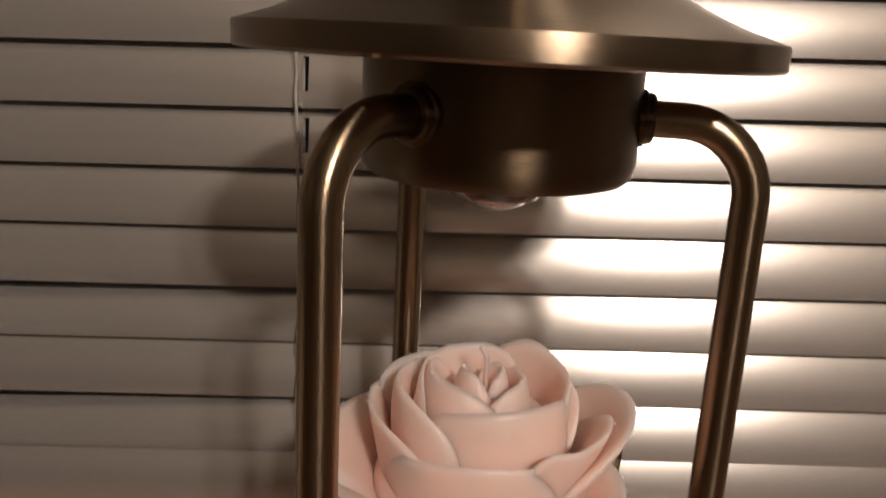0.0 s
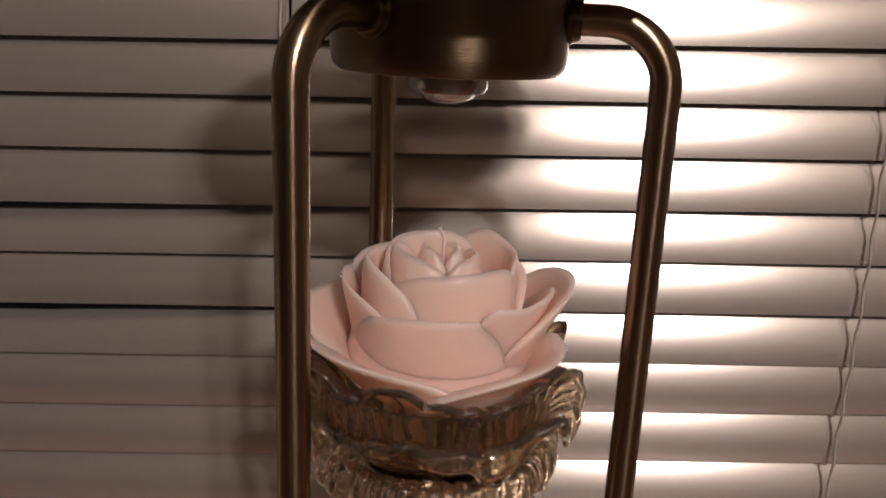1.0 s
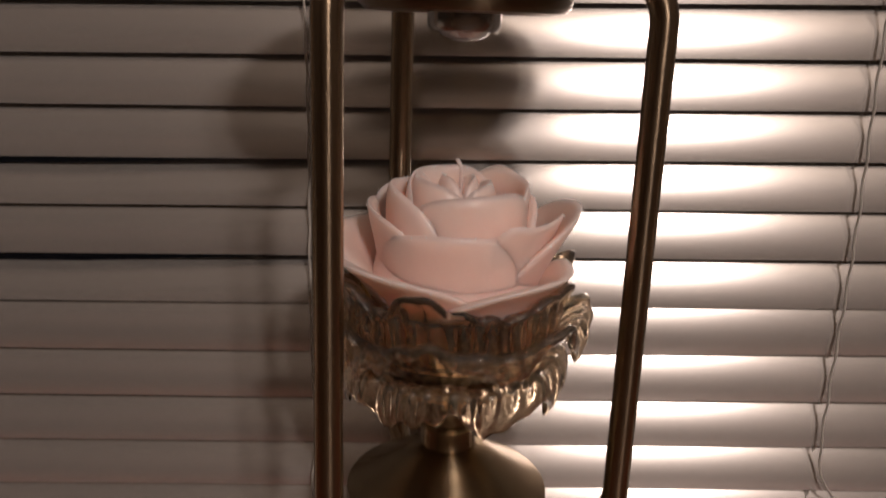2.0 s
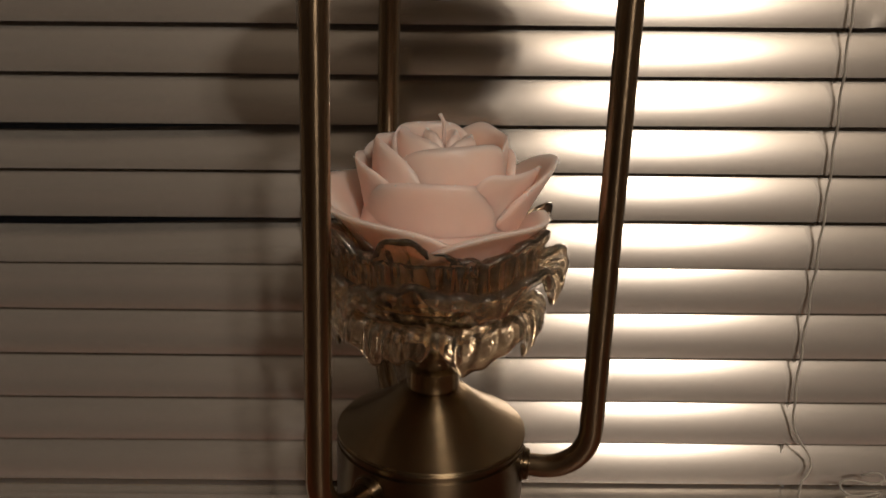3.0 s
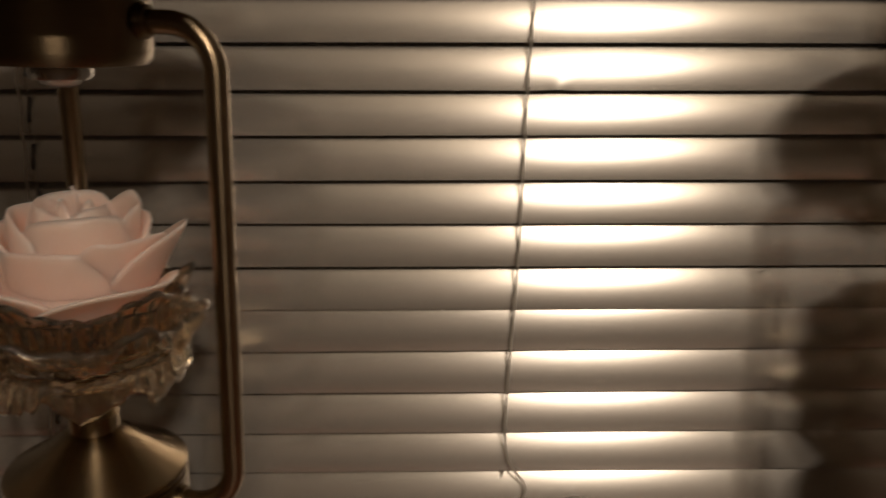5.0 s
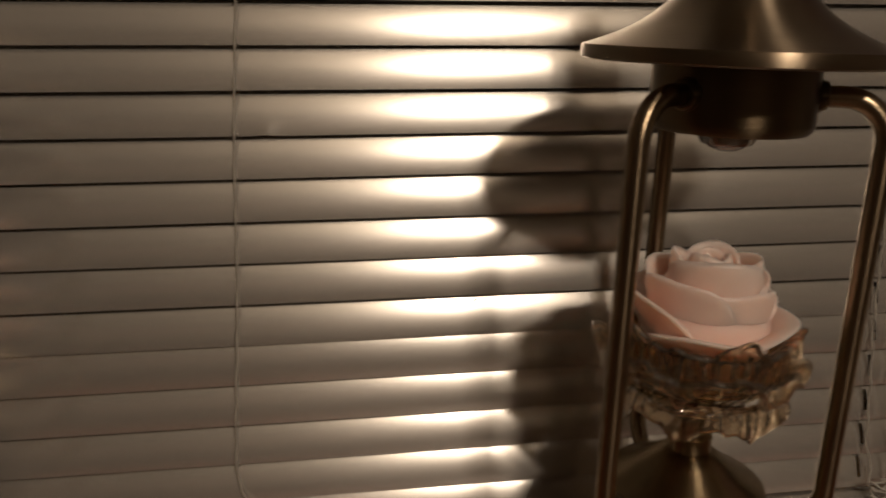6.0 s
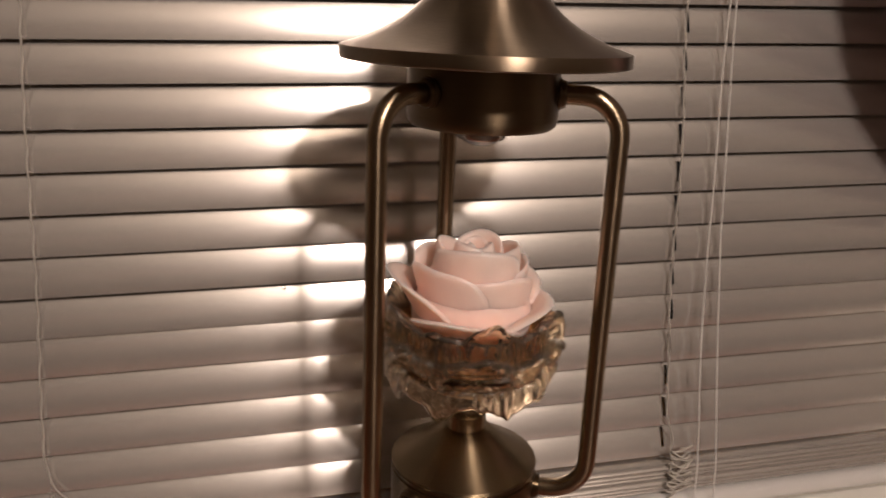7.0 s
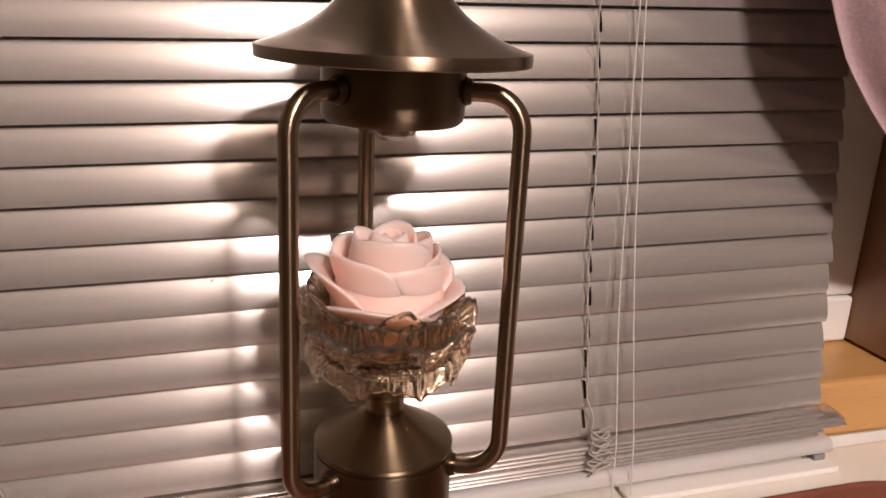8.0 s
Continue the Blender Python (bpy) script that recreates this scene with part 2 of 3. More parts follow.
ANGLES = {5: 1.0, 6: -5.0, 7: -2.0, 8: 2.0, 9: 4.0, 10: 4.0}


def slat_section(k, s):
    """Across a slat from its lower edge s=0 to its upper edge s=1: depth and height."""
    w, sag = 0.0248, 0.0018
    a = radians(13.0 + ANGLES.get(k, 0.0) + 0.9 * math.sin(2.7 * k))
    u = (s - 0.5) * w
    bulge = sag * (1 - (2 * s - 1) ** 2)
    y = -bulge * math.cos(a) + (u + w / 2) * math.sin(a)
    z = (u + w / 2) * math.cos(a) - bulge * math.sin(a) * 0.2
    return y, z


def slat(k, parent, slack=0.0, name="slat", x0=BL, x1=BR):
    rng = random.Random(100 + k)
    zb = TOP0 - k * PITCH + rng.uniform(-0.0004, 0.0004)
    x1 -= 0.030 * (zb - TOP0) + rng.uniform(-0.0022, 0.0022)
    slots = [c + (zb - TOP0) * n for c, n in zip(CORDS, LEANS) if c in SLOTS]
    xs = {x0, x1, x0 + 0.0012, x1 - 0.0012, x0 + 0.003, x1 - 0.003}
    for c in slots:
        xs |= {c + 0.0011, c + 0.0033}
    x = x0
    while x < x1:
        if all(abs(x - c - 0.0042) > 0.003 for c in slots) and all(abs(x - c - 0.0022) > 0.002 for c in slots):
            xs.add(round(x, 4))
        x += 0.006 if k == 0 and -0.03 < x < 0.05 else 0.02
    if k == 0:
        xs |= {0.008 + 0.0025 * i for i in range(8)}
    xs = sorted(v for v in xs if x0 <= v <= x1)
    ss = [0, 0.06, 0.14, 0.24, 0.34, 0.44, 0.54, 0.64, 0.74, 0.84, 0.92, 1.0]
    ph, amp = rng.uniform(0, 6), rng.uniform(0.0001, 0.00035)
    droop = {2: 0.0070, 4: 0.0078, 5: 0.0012, -5: 0.001}.get(k - 1, 0.0)
    nx, ns = len(xs), len(ss)
    verts = []
    for side in (0, 1):
        for i, xx in enumerate(xs):
            end = min(xx - x0, x1 - xx)
            cut = 0.0012 if end < 0.0006 else 0.0
            for s in ss:
                y, z = slat_section(k, s)
                if cut:
                    z = min(max(z, cut), 0.0243 - cut)
                far = min(1.0, max(0.0, (-0.15 - xx) / 0.19))
                z -= droop * far * s
                y += 0.35 * droop * far * s
                z += amp * math.sin(xx * 9 + ph)
                if k == 0:
                    g = math.exp(-((xx - 0.014 - 0.010 * s) / 0.0045) ** 2) * math.exp(-(s / 0.20) ** 2)
                    y -= 0.0004 * g
                    z += 0.0004 * g
                verts.append((xx, y + side * 0.00035, zb + z))
    n = nx * ns
    faces = []
    for i in range(nx - 1):
        hole = any(abs(xs[i] - c - 0.0011) < 1e-6 for c in slots)
        for j in range(ns - 1):
            if hole and 3 <= j <= 7:
                continue
            a, b, c, d = i * ns + j, (i + 1) * ns + j, (i + 1) * ns + j + 1, i * ns + j + 1
            faces += [(a, b, c, d), (n + d, n + c, n + b, n + a)]
        faces += [(i * ns, n + i * ns, n + (i + 1) * ns, (i + 1) * ns), (i * ns + ns - 1, (i + 1) * ns + ns - 1, n + (i + 1) * ns + ns - 1, n + i * ns + ns - 1)]
    ob = mesh_ob(name, verts, faces, SLAT, parent)
    ob.data.set_sharp_from_angle(angle=radians(40))
    return ob


blind = thing("venetian_blind", TILT, "closed cream aluminium venetian blind in front of the window", "blind")
FIRST, LAST = -14, 10
for k in range(FIRST, LAST + 1):
    slat(k, blind)
# slats that lie on one another above the bottom rail
for i in range(6):
    x1 = BR + (0.023 if i in (2, 3) else 0.004 * (i % 2))
    rows = []
    z = 0.0665 + 0.0031 * i
    lean = 0.010 if i < 5 else 0.006
    for s in range(7):
        u = s / 6 - 0.5
        rows.append([Vector((x, u * 0.0236 + 0.0035 - 0.0012 * (i % 3), z + 0.0016 * (1 - 4 * u * u) + u * lean * 0.35)) for x in (BL, BL + 0.01, -0.2, 0.1, 0.3, x1 - 0.008, x1 - 0.003, x1)])
    v, f = sheet_data(rows, 0.0004)
    mesh_ob("stacked_slat", v, f, SLAT, blind)
bottom = []
for i in range(24):
    a = i * math.tau / 24
    bottom.append((0.0125 * math.copysign(abs(math.cos(a)) ** 0.6, math.cos(a)) - 0.001, 0.0565 + 0.0064 * math.copysign(abs(math.sin(a)) ** 0.8, math.sin(a))))
ends = (BL, BL + 0.001, BR + 0.009, BR + 0.010)
v = [(x, -0.003 + (y + 0.003) * (0.9 if i in (0, 3) else 1), 0.0565 + (z - 0.0565) * (0.9 if i in (0, 3) else 1)) for i, x in enumerate(ends) for y, z in bottom]
f = [(i * 24 + j, i * 24 + (j + 1) % 24, (i + 1) * 24 + (j + 1) % 24, (i + 1) * 24 + j) for i in range(3) for j in range(24)]
f += [tuple(reversed(range(24))), tuple(range(72, 96))]
mesh_ob("bottom_rail", v, f, RAIL, blind, "rounded cream metal bottom rail")
box("end_clip", (BR - 0.003, -0.010, 0.0445), (BR + 0.007, 0.004, 0.0500), PLASTIC, blind, 0.001, "small dark plastic clip under the rail")
box("head_rail", (BL, -0.004, 0.628), (BR, 0.024, 0.655), RAIL, blind, 0.002)


def ladder(x, lean, kick, seed, wave, slack_at):
    rng = random.Random(seed)
    pts = []
    z = 0.630
    while z > 0.088:
        low = max(0.0, (slack_at - z) / 0.06)
        kink = ((0.630 - z) / PITCH) % 1.0
        pts.append((x + lean * (z - TOP0) + wave * math.sin(z * 41 + seed) + 0.7 * wave * (kink - 0.5) + low * 0.002 * math.sin((slack_at - z) * 95) + kick * math.exp(-(((z - 0.096) / 0.013) ** 2)), -0.0034 - 0.0010 * math.sin(kink * math.tau), z))
        z -= PITCH / 6
    for i in range(8):
        pts.append((x - 0.21 * lean + 0.003 + rng.uniform(-0.004, 0.004), -0.0118, 0.086 - 0.0035 * i))
    tube("ladder_cord", pts, 0.00055, CORD, blind)
    back = [(x + 0.001 + lean * (0.33 - 0.02 * i), 0.0045, 0.630 - 0.02 * i) for i in range(28)]
    tube("ladder_cord", back, 0.00055, CORD, blind)
    for k in range(FIRST, LAST + 1):
        zz = TOP0 - k * PITCH
        xx = x + lean * (zz - TOP0)
        tube("rung", [(xx + 0.0006, -0.003, zz + 0.001), (xx + 0.0006, 0.0004, zz - 0.0002), (xx + 0.001, 0.0046, zz + 0.020)], 0.0004, CORD, blind, sides=5)


ladder(CORDS[0], LEANS[0], KICKS[0], 3, 0.0004, 0.16)
ladder(CORDS[1], LEANS[1], KICKS[1], 5, 0.0005, 0.135)
ladder(CORDS[2], LEANS[2], KICKS[2], 9, 0.0011, 0.110)


def tangle(x, seed, turns):
    rng = random.Random(seed)
    pts = []
    wide = [rng.uniform(0.006, 0.0105) for _ in range(turns + 1)]
    for i in range(turns * 14):
        a = i * math.tau / 14
        w = wide[i // 14] + (wide[i // 14 + 1] - wide[i // 14]) * (i % 14) / 14
        h = i / (turns * 14)
        pts.append((x + 0.007 + w * math.sin(a), -0.0130 + 0.0016 * math.cos(a * 1.5), 0.0965 - 0.030 * h + 0.0016 * math.sin(2 * a + seed) + 0.0012 * math.sin(0.7 * a)))
    tube("slack_cord", pts, 0.0006, CORD, blind, "tangle of slack ladder cord over the stacked slats", sides=6)


bm = bmesh.new()
bmesh.ops.create_icosphere(bm, subdivisions=1, radius=0.0008, matrix=pose(0.1195, 0.0006, 0.2115) @ Matrix.Diagonal((1.3, 0.5, 0.7, 1)))
part("dirt_speck", bm, PLASTIC, blind, "dark speck of dirt on a slat")
tangle(CORDS[2], 4, 7)
tangle(CORDS[1] + 0.015, 6, 4)

for x0, x1, wob in ((0.3860, 0.3660, 0.0008), (0.3812, 0.3808, 0.0003)):
    pts = [(x0 + (x1 - x0) * i / 40 + wob * math.sin(i * 0.55), -0.0044 - 0.0120 * min(1.0, max(0.0, (i - 27.0) / 10.0)), 0.62 - 0.58 * i / 40) for i in range(41)]
    lift = tube("lift_cord", pts, 0.00042, LIFT, None)
    lift.matrix_basis = TILT
    tagged(lift, "thin white lift cord hanging in front of the blind", "cord", "lift cords of the blind")


# ---- candle warmer lamps ----
def curve_rod(angle):
    """The bent rod from the housing down to the drum, at one angle round the axis."""
    r_out, r_in, z_top, z_low, bend = 0.0566, 0.0295, 0.2840, 0.1035, 0.0165
    pts = [(r_in, z_top), (r_in + 0.005, z_top)]
    for i in range(13):
        a = math.pi / 2 * i / 12
        pts.append((r_out - bend + bend * math.sin(a), z_top - bend + bend * math.cos(a)))
    for i in range(1, 6):
        pts.append((r_out, z_top - bend + (z_low + bend - z_top + bend) * i / 6))
    for i in range(13):
        a = math.pi / 2 * i / 12
        pts.append((r_out - bend + bend * math.cos(a), z_low + bend - bend * math.sin(a)))
    pts += [(r_in + 0.006, z_low), (r_in, z_low)]
    return [(r * math.cos(angle), r * math.sin(angle), z) for r, z in pts]


def ring(name, at, angle, parent):
    m = Matrix.Translation(at) @ Euler((0, math.pi / 2, 0)).to_matrix().to_4x4()
    m = Matrix.Translation((0, 0, at[2])) @ Matrix.Rotation(angle, 4, "Z") @ Matrix.Translation((at[0], 0, 0)) @ Matrix.Rotation(math.pi / 2, 4, "Y")
    prof = [(0.0042, -0.0032), (0.0062, -0.0032), (0.0064, -0.0026), (0.0064, -0.0016), (0.0058, -0.0012), (0.0056, 0.0), (0.0050, 0.0006), (0.0042, 0.0006)]
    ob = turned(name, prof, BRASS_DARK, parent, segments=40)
    ob.matrix_basis = m
    return ob


def warmer_lamp(at, angles, label):
    lamp = thing("candle_warmer_lamp", at, label, "lamp", "candle warmer lamps by the window")
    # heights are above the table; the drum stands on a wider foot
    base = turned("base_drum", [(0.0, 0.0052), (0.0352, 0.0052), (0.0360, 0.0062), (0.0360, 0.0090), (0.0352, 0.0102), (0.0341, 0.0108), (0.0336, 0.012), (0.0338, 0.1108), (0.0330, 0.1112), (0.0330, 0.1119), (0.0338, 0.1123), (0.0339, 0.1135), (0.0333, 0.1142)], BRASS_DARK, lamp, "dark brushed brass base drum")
    turned("base_cone", [(0.0339, 0.1144), (0.0336, 0.1152), (0.0290, 0.1177), (0.0240, 0.1207), (0.0190, 0.1241), (0.0150, 0.1271), (0.0118, 0.1296), (0.0098, 0.1304)], BRASS, lamp, "sloping brushed brass cone")
    turned("stem", [(0.0088, 0.1306), (0.0094, 0.1310), (0.0094, 0.1376), (0.0088, 0.1384), (0.0074, 0.1392), (0.0070, 0.1430), (0.0084, 0.1475), (0.0130, 0.1520), (0.0200, 0.1545), (0.0205, 0.1560), (0.0, 0.1562)], BRASS, lamp, "brass stem flaring into a cup")
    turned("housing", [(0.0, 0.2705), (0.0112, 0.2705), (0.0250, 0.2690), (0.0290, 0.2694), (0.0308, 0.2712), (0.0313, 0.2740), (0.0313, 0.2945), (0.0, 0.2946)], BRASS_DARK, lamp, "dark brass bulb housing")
    turned("bulb_rim", [(0.0090, 0.2700), (0.0108, 0.2698), (0.0108, 0.2655), (0.0098, 0.2640), (0.0090, 0.2645)], CHROME, lamp, "bright ring round the bulb")
    turned("bulb", [(0.0, 0.2696), (0.0086, 0.2696), (0.0088, 0.2650), (0.0070, 0.2626), (0.0040, 0.2612), (0.0, 0.2608)], LENS, lamp, "unlit reflector bulb lens")
    bell = [(0.0, 0.2950), (0.0563, 0.2950), (0.0584, 0.2953), (0.0590, 0.2958), (0.0591, 0.3000), (0.0588, 0.3006), (0.0576, 0.3010)]
    for i in range(1, 26):
        h = i / 25
        r = 0.0165 + 0.0409 * (1 - h) ** 4.0
        bell.append((r, 0.3010 + 0.062 * h ** 1.05))
    bell += [(0.0150, 0.3630), (0.0100, 0.3642), (0.0, 0.3645)]
    turned("bell_lid", bell, BRASS_LID, lamp, "flared brushed brass bell lid", 128)
    turned("finial", [(0.0, 0.3646), (0.0050, 0.3646), (0.0042, 0.3670), (0.0070, 0.3710), (0.0078, 0.3750), (0.0060, 0.3790), (0.0, 0.3802)], BRASS, lamp, segments=40)
    for a in angles:
        a = radians(a)
        rod = tube("rod", curve_rod(a), 0.0041, BRASS_ROD, lamp, "bent brass rod", 20)
        ring("collar", (0.0335, 0, 0.2840), a, rod)
        ring("collar", (0.0355, 0, 0.1035), a, rod)
    return lamp


LAMP_1 = (-0.1824, -0.0748, table_z(-0.1824))
LAMP_2 = (0.1917, -0.0818, table_z(0.1917))
warmer_lamp(pose(*LAMP_1), (-10, 233.5, 111.5), "antique brass candle warmer lamp with bell lid on three rods")
warmer_lamp(pose(*LAMP_2), (-23.5, 211.5, 90), "antique brass candle warmer lamp standing further along the table")


# ---- glass cups ----
def ruffle(kind, lobes, seed, n=200, m=26):
    """One tier of the pressed glass: a flared skirt with waves and ribs."""
    rows = []
    for j in range(m + 1):
        v = j / m
        row = []
        for i in range(n):
            a = math.tau * i / n
            w = 1.15 * math.sin(lobes * a + seed + 0.5 * math.sin(2 * a)) + 0.45 * math.sin((lobes + 3) * a + 2.1 * seed) + 0.35 * math.sin((2 * lobes - 1) * a + seed * 0.7) + 0.22 * math.sin((4 * lobes + 1) * a + seed)
            rib = math.sin(44 * a + 2.5 * math.sin(5 * a + seed) + 2.5 * v)
            fold = math.sin(19 * a + 2 * seed + 3.0 * math.sin(3 * a))
            if kind == "body":
                r = 0.0165 + 0.0165 * math.sin(min(1.0, v * 1.35) * math.pi / 2) + 0.0007 * w * v + 0.0008 * rib * min(1, 2 * v) + 0.0006 * fold * v
                z = 0.1585 + 0.0275 * v ** 1.15 + 0.0008 * w * v ** 2
            elif kind == "upper":
                r = 0.0285 + 0.0058 * v ** 0.8 + 0.0016 * w * v ** 2 + 0.00085 * rib * min(1, 3 * v) * (1 - v ** 5)
                z = 0.1720 + 0.0200 * v ** 1.1 + 0.0034 * w * v ** 2
                curl = max(0.0, v - 0.66) / 0.34
                r += 0.0036 * curl ** 2
                z -= 0.0030 * curl ** 2
            elif kind == "middle":
                r = 0.0300 + 0.0120 * math.sin(v * math.pi / 2) + 0.0016 * w * v ** 2 + 0.0012 * math.sin(3 * a + seed) * v + 0.0004 * rib * min(1, 3 * v) * (1 - v ** 5)
                z = 0.1685 + 0.0105 * math.sin(v * 2.2) - 0.003 * v ** 3 + 0.0050 * w * v ** 2 + 0.0014 * fold * v ** 2
            else:
                r = 0.0255 + 0.0105 * math.sin(v * 1.8) + 0.0018 * w * v ** 2 + 0.0009 * rib * min(1, 3 * v) * (1 - v ** 5)
                z = 0.1575 + 0.0085 * math.sin(v * 2.6) - 0.0080 * v ** 2.2 + 0.0034 * w * v ** 2 + 0.0008 * fold * v ** 2
            row.append(Vector((r * math.cos(a), r * math.sin(a), z)))
        rows.append(row)
    return sheet_data(rows, 0.0028, 0.25, 4, True)


def glass_cup(m, seed, label):
    cup = thing("glass_candle_cup", m, label, "candle holder", "glass cups on the lamps")
    turned("bowl", [(0.0, 0.1564), (0.0150, 0.1566), (0.0160, 0.1578), (0.0150, 0.1600), (0.0, 0.1606)], GLASS, cup, "thick clear glass foot of the cup")
    for kind, lobes, s in (("body", 5, seed + 0.9), ("upper", 6, seed), ("middle", 7, seed + 1.7), ("lower", 8, seed + 3.1)):
        v, f = ruffle(kind, lobes, s)
        mesh_ob("wall" if kind == "body" else "ruffle", v, f, GLASS, cup, "ribbed amber glass wall" if kind == "body" else "ruffled amber glass tier")
    return cup


glass_cup(pose(*LAMP_1, 0, 0, 12), 0.6, "ruffled amber pressed glass cup on the brass stem")
glass_cup(pose(*LAMP_2, 0, 0, -30), 2.2, "ruffled amber pressed glass cup holding a pale rose candle")


# ---- rose candles ----
def petal_rows(az, half, r0, r1, z0, z1, curl, tip, lean, seed, nu=28, nv=22):
    """A petal: az its middle, half its half-width in degrees, radii and heights at foot and top, rim curl, tip, sideways lean."""
    rng = random.Random(seed)
    ph = rng.uniform(0, 6)
    close = 0.0022 if r1 < 0.018 else 0.0018 if r1 < 0.0226 else 0.0
    tuck = max(0.0, 0.42 * (r1 - 0.012))
    rows = []
    for j in range(nv + 1):
        v = j / nv
        row = []
        for i in range(nu + 1):
            u = 2 * i / nu - 1
            spread = radians(half) * (0.70 + 0.50 * math.sin(min(1, v * 1.15) * math.pi / 2))
            a = radians(az) + u * spread + lean * v * 0.22
            top = z0 + (z1 - z0) * (1 - 0.55 * abs(u) ** 3.4) + tip * math.exp(-((u - lean) / 0.20) ** 2) + 0.0006 * math.sin(5 * u + ph)
            r = r0 + (r1 - r0) * (0.45 * v ** 0.7 + 0.55 * v ** 2.0) + 0.0009 * math.sin(3 * u + ph) * v
            r += 0.0012 * u - 0.0008 * u * u * v - close * v ** 3 - tuck * u ** 4 * v
            z = z0 + (top - z0) * v
            c = max(0.0, v - 0.60) / 0.40
            r += curl * c * c * (1 + 0.4 * math.sin(2 * u + ph))
            z -= 0.30 * curl * c ** 3
            row.append(Vector((r * math.cos(a), r * math.sin(a), z)))
        rows.append(row)
    return rows


def glitter_data(rows, seed, count):
    rng = random.Random(seed)
    verts, faces = [], []
    rim = rows[-1]
    n = len(rim)
    runs = [rng.uniform(0.05, 0.85) for _ in range(3)]
    for _ in range(count):
        t = min(0.98, max(0.02, rng.choice(runs) + rng.gauss(0, 0.09))) * (n - 1)
        i = int(t)
        p = rim[i].lerp(rim[min(i + 1, n - 1)], t - i) + Vector((rng.uniform(-0.0005, 0.0005), rng.uniform(-0.0005, 0.0005), rng.uniform(-0.0010, 0.0002)))
        s = rng.uniform(0.0002, 0.00045)
        k = len(verts)
        d = [Vector((rng.gauss(0, 1), rng.gauss(0, 1), rng.gauss(0, 1))).normalized() * s for _ in range(4)]
        verts += [tuple(p + q) for q in d]
        faces += [(k, k + 1, k + 2), (k, k + 2, k + 3), (k, k + 3, k + 1), (k + 1, k + 3, k + 2)]
    return verts, faces


def rose(m, petals, label, seed, wick=True):
    candle = thing("rose_candle", m, label, "candle", "rose candles")
    turned("core", [(0.0, 0.1640), (0.0185, 0.1655), (0.0232, 0.1730), (0.0262, 0.1810), (0.0268, 0.1880), (0.0250, 0.1950), (0.0220, 0.2020), (0.0165, 0.2095), (0.0080, 0.2140), (0.0, 0.2150)], WAX, candle, segments=48)
    for i, p in enumerate(petals):
        rows = petal_rows(*p, seed=seed + i)
        v, f = sheet_data(rows, 0.0036 if p[3] > 0.02 else 0.0028, 0.02, 8)
        pet = mesh_ob("petal", v, f, WAX, candle)
        v, f = glitter_data(rows, seed * 7 + i, 36)
        tagged(mesh_ob("glitter", v, f, GLITTER, pet, "silver glitter crumbs on the petal rim", smooth=False), kind="stuff")
    if wick:
        tube("wick", [(0.001, 0, 0.210), (0.001, 0.0005, 0.2235), (-0.0005, 0.0005, 0.2262)], 0.0007, WAX, candle, sides=6)
    return candle


# azimuth, half width, foot and top radius, foot and top height, curl, tip, lean
ROSE_1 = [
    (-132, 56, 0.0185, 0.0360, 0.1700, 0.1990, 0.0030, 0.0012, -0.4), (-48, 56, 0.0185, 0.0355, 0.1700, 0.1965, 0.0030, 0.0030, 0.7),
    (4, 44, 0.0200, 0.0372, 0.1760, 0.2125, 0.0005, 0.0002, 0.0), (88, 52, 0.0190, 0.0330, 0.1740, 0.2040, 0.003, 0.001, 0.0), (166, 50, 0.0195, 0.0365, 0.1740, 0.2050, 0.002, 0.0005, 0.1),
    (-88, 82, 0.0215, 0.0264, 0.1740, 0.2080, 0.0002, 0.0002, 0.1), (-164, 56, 0.0200, 0.0262, 0.1760, 0.2125, 0.0012, 0.0022, -0.7), (-18, 48, 0.0215, 0.0300, 0.1780, 0.2115, 0.0012, 0.0034, -0.6),
    (48, 58, 0.0190, 0.0250, 0.1780, 0.2150, 0.0015, 0.0010, 0.2), (118, 60, 0.0190, 0.0250, 0.1780, 0.2160, 0.0015, 0.0010, 0.0),
    (-72, 84, 0.0195, 0.0212, 0.1800, 0.2185, 0.0003, 0.0003, 0.3), (-188, 84, 0.0185, 0.0222, 0.1820, 0.2190, 0.0003, 0.0003, 0.0), (26, 66, 0.0190, 0.0228, 0.1820, 0.2205, 0.0008, 0.0014, 0.3),
    (118, 90, 0.0150, 0.0165, 0.1850, 0.2225, 0.0004, 0.0004, 0.1), (-150, 95, 0.0140, 0.0140, 0.1850, 0.2210, 0.0002, 0.0010, -0.4), (-10, 87, 0.0125, 0.0130, 0.1850, 0.2200, 0.0004, 0.0003, 0.0),
    (-160, 95, 0.0075, 0.0070, 0.1900, 0.2215, 0.0, 0.0004, 0.2), (20, 95, 0.0070, 0.0070, 0.1900, 0.2205, 0.0, 0.0002, 0.0),
]
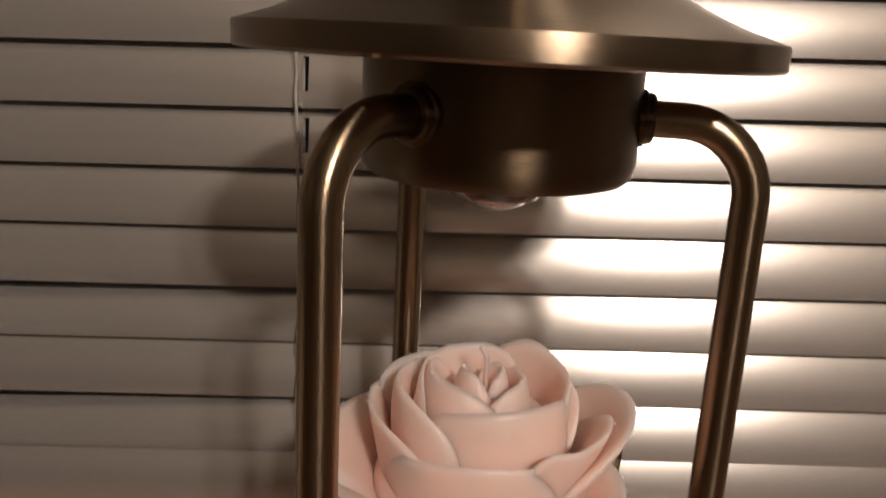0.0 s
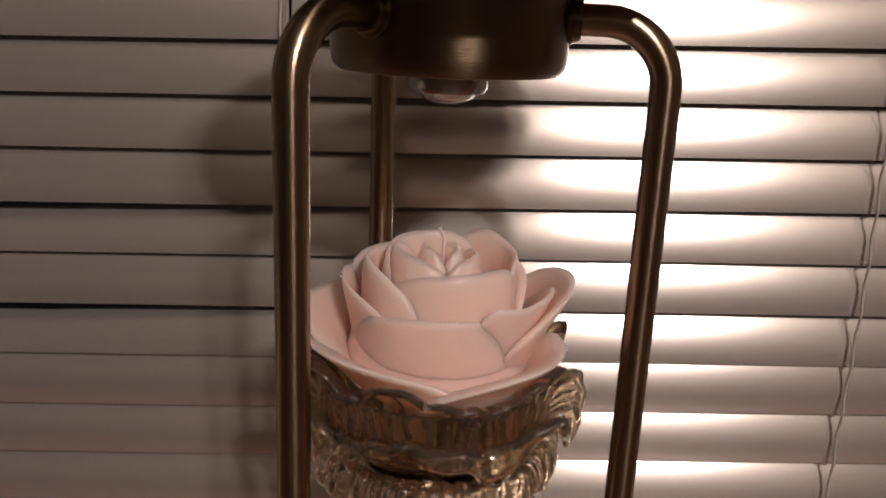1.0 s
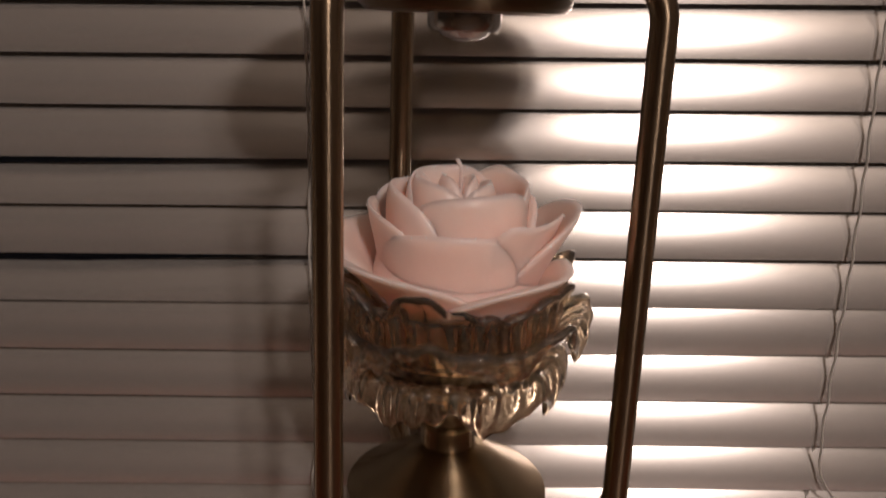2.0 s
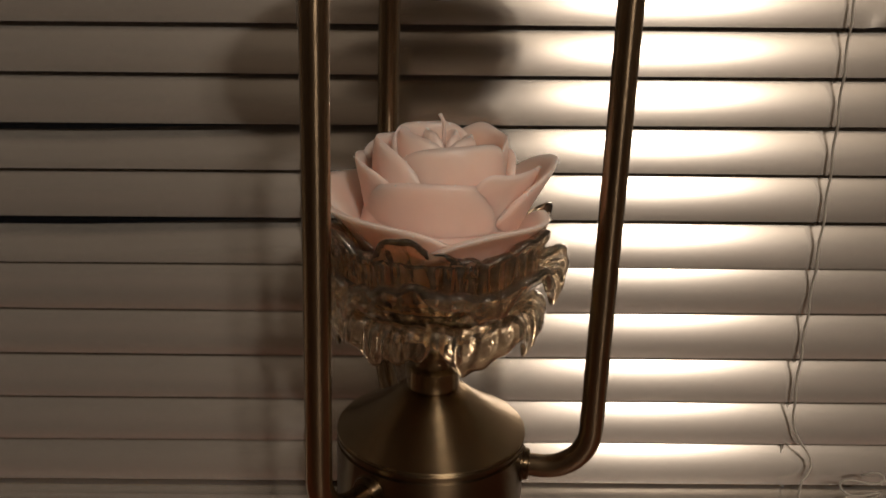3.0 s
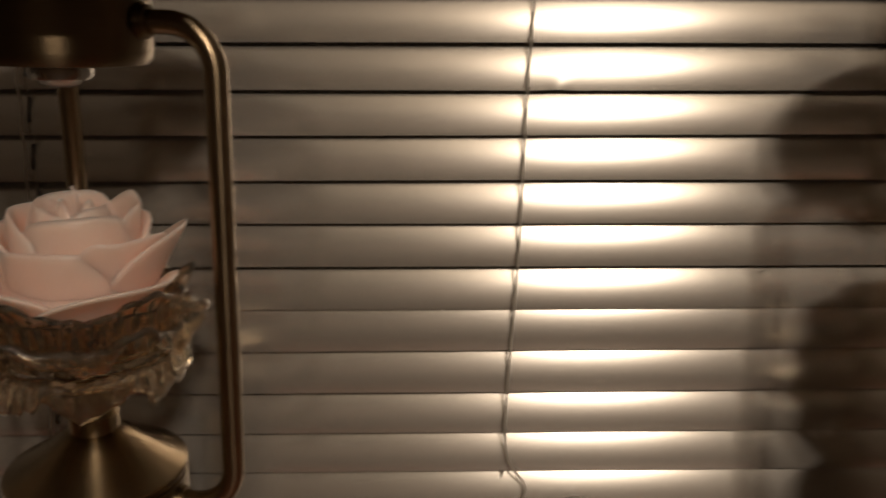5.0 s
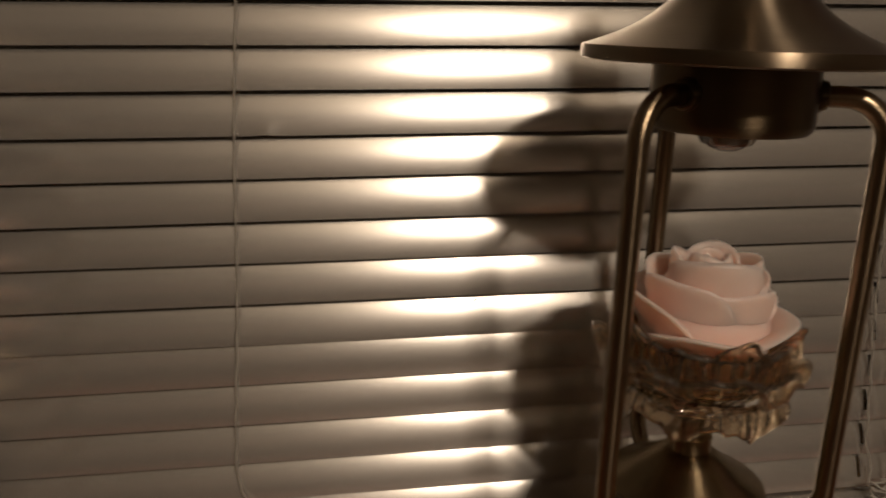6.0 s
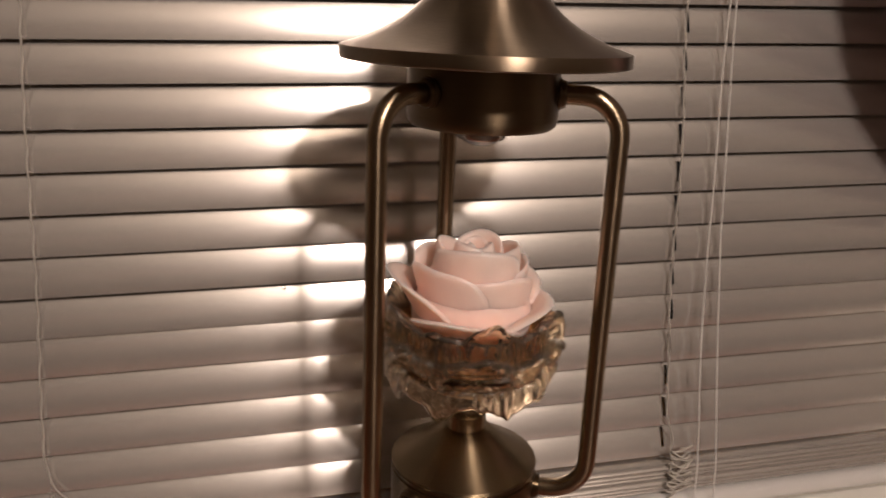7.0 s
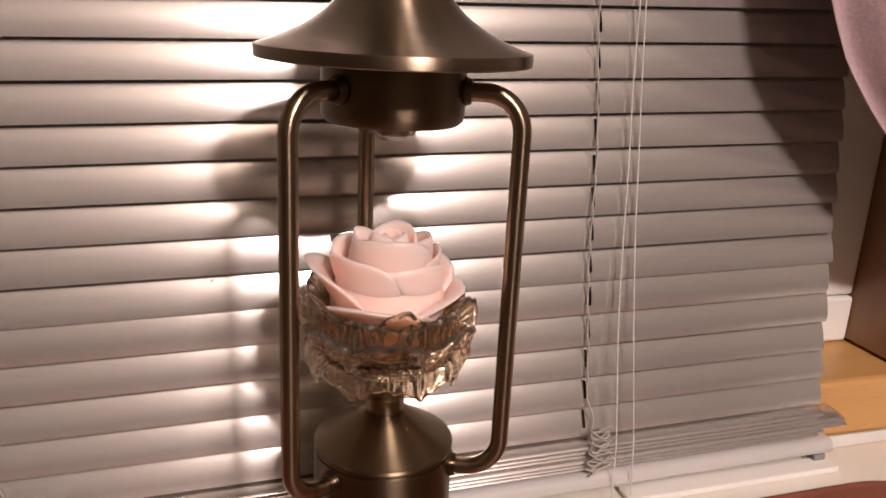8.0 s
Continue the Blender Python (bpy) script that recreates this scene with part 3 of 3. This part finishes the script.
ROSE_2 = [
    (-115, 52, 0.0175, 0.0335, 0.1720, 0.1935, 0.0024, 0.0004, -0.1), (-35, 52, 0.0180, 0.0335, 0.1730, 0.1960, 0.0030, 0.0050, 0.8),
    (35, 47, 0.0185, 0.0330, 0.1760, 0.2020, 0.0030, 0.0010, 0.0), (105, 50, 0.0180, 0.0330, 0.1740, 0.2030, 0.003, 0.001, 0.0), (178, 50, 0.0180, 0.0345, 0.1730, 0.2075, 0.0020, 0.0006, 0.0),
    (-86, 78, 0.0200, 0.0245, 0.1750, 0.2085, 0.0003, 0.0003, 0.15), (-146, 55, 0.0190, 0.0265, 0.1750, 0.2125, 0.0010, 0.0004, -0.1), (-14, 55, 0.0185, 0.0238, 0.1760, 0.2115, 0.0006, 0.0003, 0.0),
    (58, 55, 0.0170, 0.0225, 0.1780, 0.2130, 0.0015, 0.0010, 0.2), (130, 58, 0.0170, 0.0235, 0.1780, 0.2140, 0.0015, 0.0010, 0.0),
    (-112, 90, 0.0175, 0.0212, 0.1800, 0.2200, 0.0003, 0.0003, 0.0), (-28, 84, 0.0170, 0.0208, 0.1830, 0.2192, 0.0004, 0.0005, 0.1), (160, 74, 0.0140, 0.0165, 0.1850, 0.2195, 0.0004, 0.0005, 0.0), (60, 72, 0.0130, 0.0155, 0.1850, 0.2200, 0.0008, 0.0006, 0.0),
    (-140, 95, 0.0090, 0.0095, 0.1900, 0.2195, 0.0004, 0.0004, 0.1), (-30, 95, 0.0085, 0.0090, 0.1900, 0.2185, 0.0004, 0.0006, 0.0), (80, 87, 0.0085, 0.0090, 0.1900, 0.2190, 0.0004, 0.0003, 0.0),
    (-160, 95, 0.0042, 0.0040, 0.1950, 0.2185, 0.0, 0.0004, 0.2),
]
rose(pose(*LAMP_1), ROSE_1, "pale pink rose-shaped wax candle with silver glitter rims", 11)
rose(pose(*LAMP_2), ROSE_2, "pale pink rose-shaped wax candle with broad closed inner petals", 47, False)

# ---- curtain beside the window ----
rows = []
for j in range(61):
    h = j / 60
    z = 0.240 + 0.60 * h
    left = float(np.interp(z, (0.228, 0.25, 0.272, 0.295, 0.318, 0.346, 0.378, 0.45, 0.85), (0.685, 0.600, 0.535, 0.514, 0.491, 0.468, 0.452, 0.438, 0.426)))
    row = []
    for i in range(121):
        u = i / 120
        x = left + (0.86 - left) * u
        y = -0.048 + 0.012 * math.sin(u * 34 + 1.5 * math.sin(h * 3)) + 0.004 * math.sin(u * 71 + h * 4)
        row.append(Vector((x, y, z + 0.02 * u * (1 - h))))
    rows.append(row)
v, f = sheet_data(rows, 0.0012)
curtain = mesh_ob("curtain", v, f, CLOTH)
tagged(curtain, "pink net curtain gathered beside the window", "curtain")

# ---- small things on the table ----
def rounded_board(name, cx, cy, hx, hy, corner, mat):
    """A flat board with round corners and a low raised rim, on its own origin."""
    outline = []
    for qx, qy, a0 in ((1, 1, 0), (-1, 1, 90), (-1, -1, 180), (1, -1, 270)):
        for i in range(17):
            a = radians(a0 + 90 * i / 16)
            outline.append((qx * (hx - corner), qy * (hy - corner), math.cos(a), math.sin(a)))
    levels = [(-0.002, 0.0), (0.0, 0.0012), (0.0, 0.0054), (-0.001, 0.0064), (-0.003, 0.0064), (-0.0045, 0.0054), (-0.006, 0.0050)]
    n = len(outline)
    verts = [(x + (corner + d) * c, y + (corner + d) * t, z) for d, z in levels for x, y, c, t in outline]
    faces = [(k * n + i, k * n + (i + 1) % n, (k + 1) * n + (i + 1) % n, (k + 1) * n + i) for k in range(len(levels) - 1) for i in range(n)]
    faces += [tuple(reversed(range(n))), tuple(range((len(levels) - 1) * n, len(levels) * n))]
    ob = mesh_ob(name, verts, faces, mat)
    ob.data.set_sharp_from_angle(angle=radians(40))
    ob.matrix_basis = pose(cx, cy, table_z(cx) + 0.0002, 0, -1.14, 0)
    return ob


tray = rounded_board("tray", 0.0, -0.133, 0.615, 0.0955, 0.075, DISH)
tagged(tray, "long red-brown tray with round corners on the white table", "tray")
card = box("white_card", (-0.085, -0.008, 0.0), (0.085, 0.008, 0.0042), FRAME, None, 0.0008)
card.matrix_basis = pose(0.462, -0.0085, table_z(0.462) + 0.0004, 0, -1.14, 0)
tagged(card, "thin white strip lying on the table below the blind", "strip")
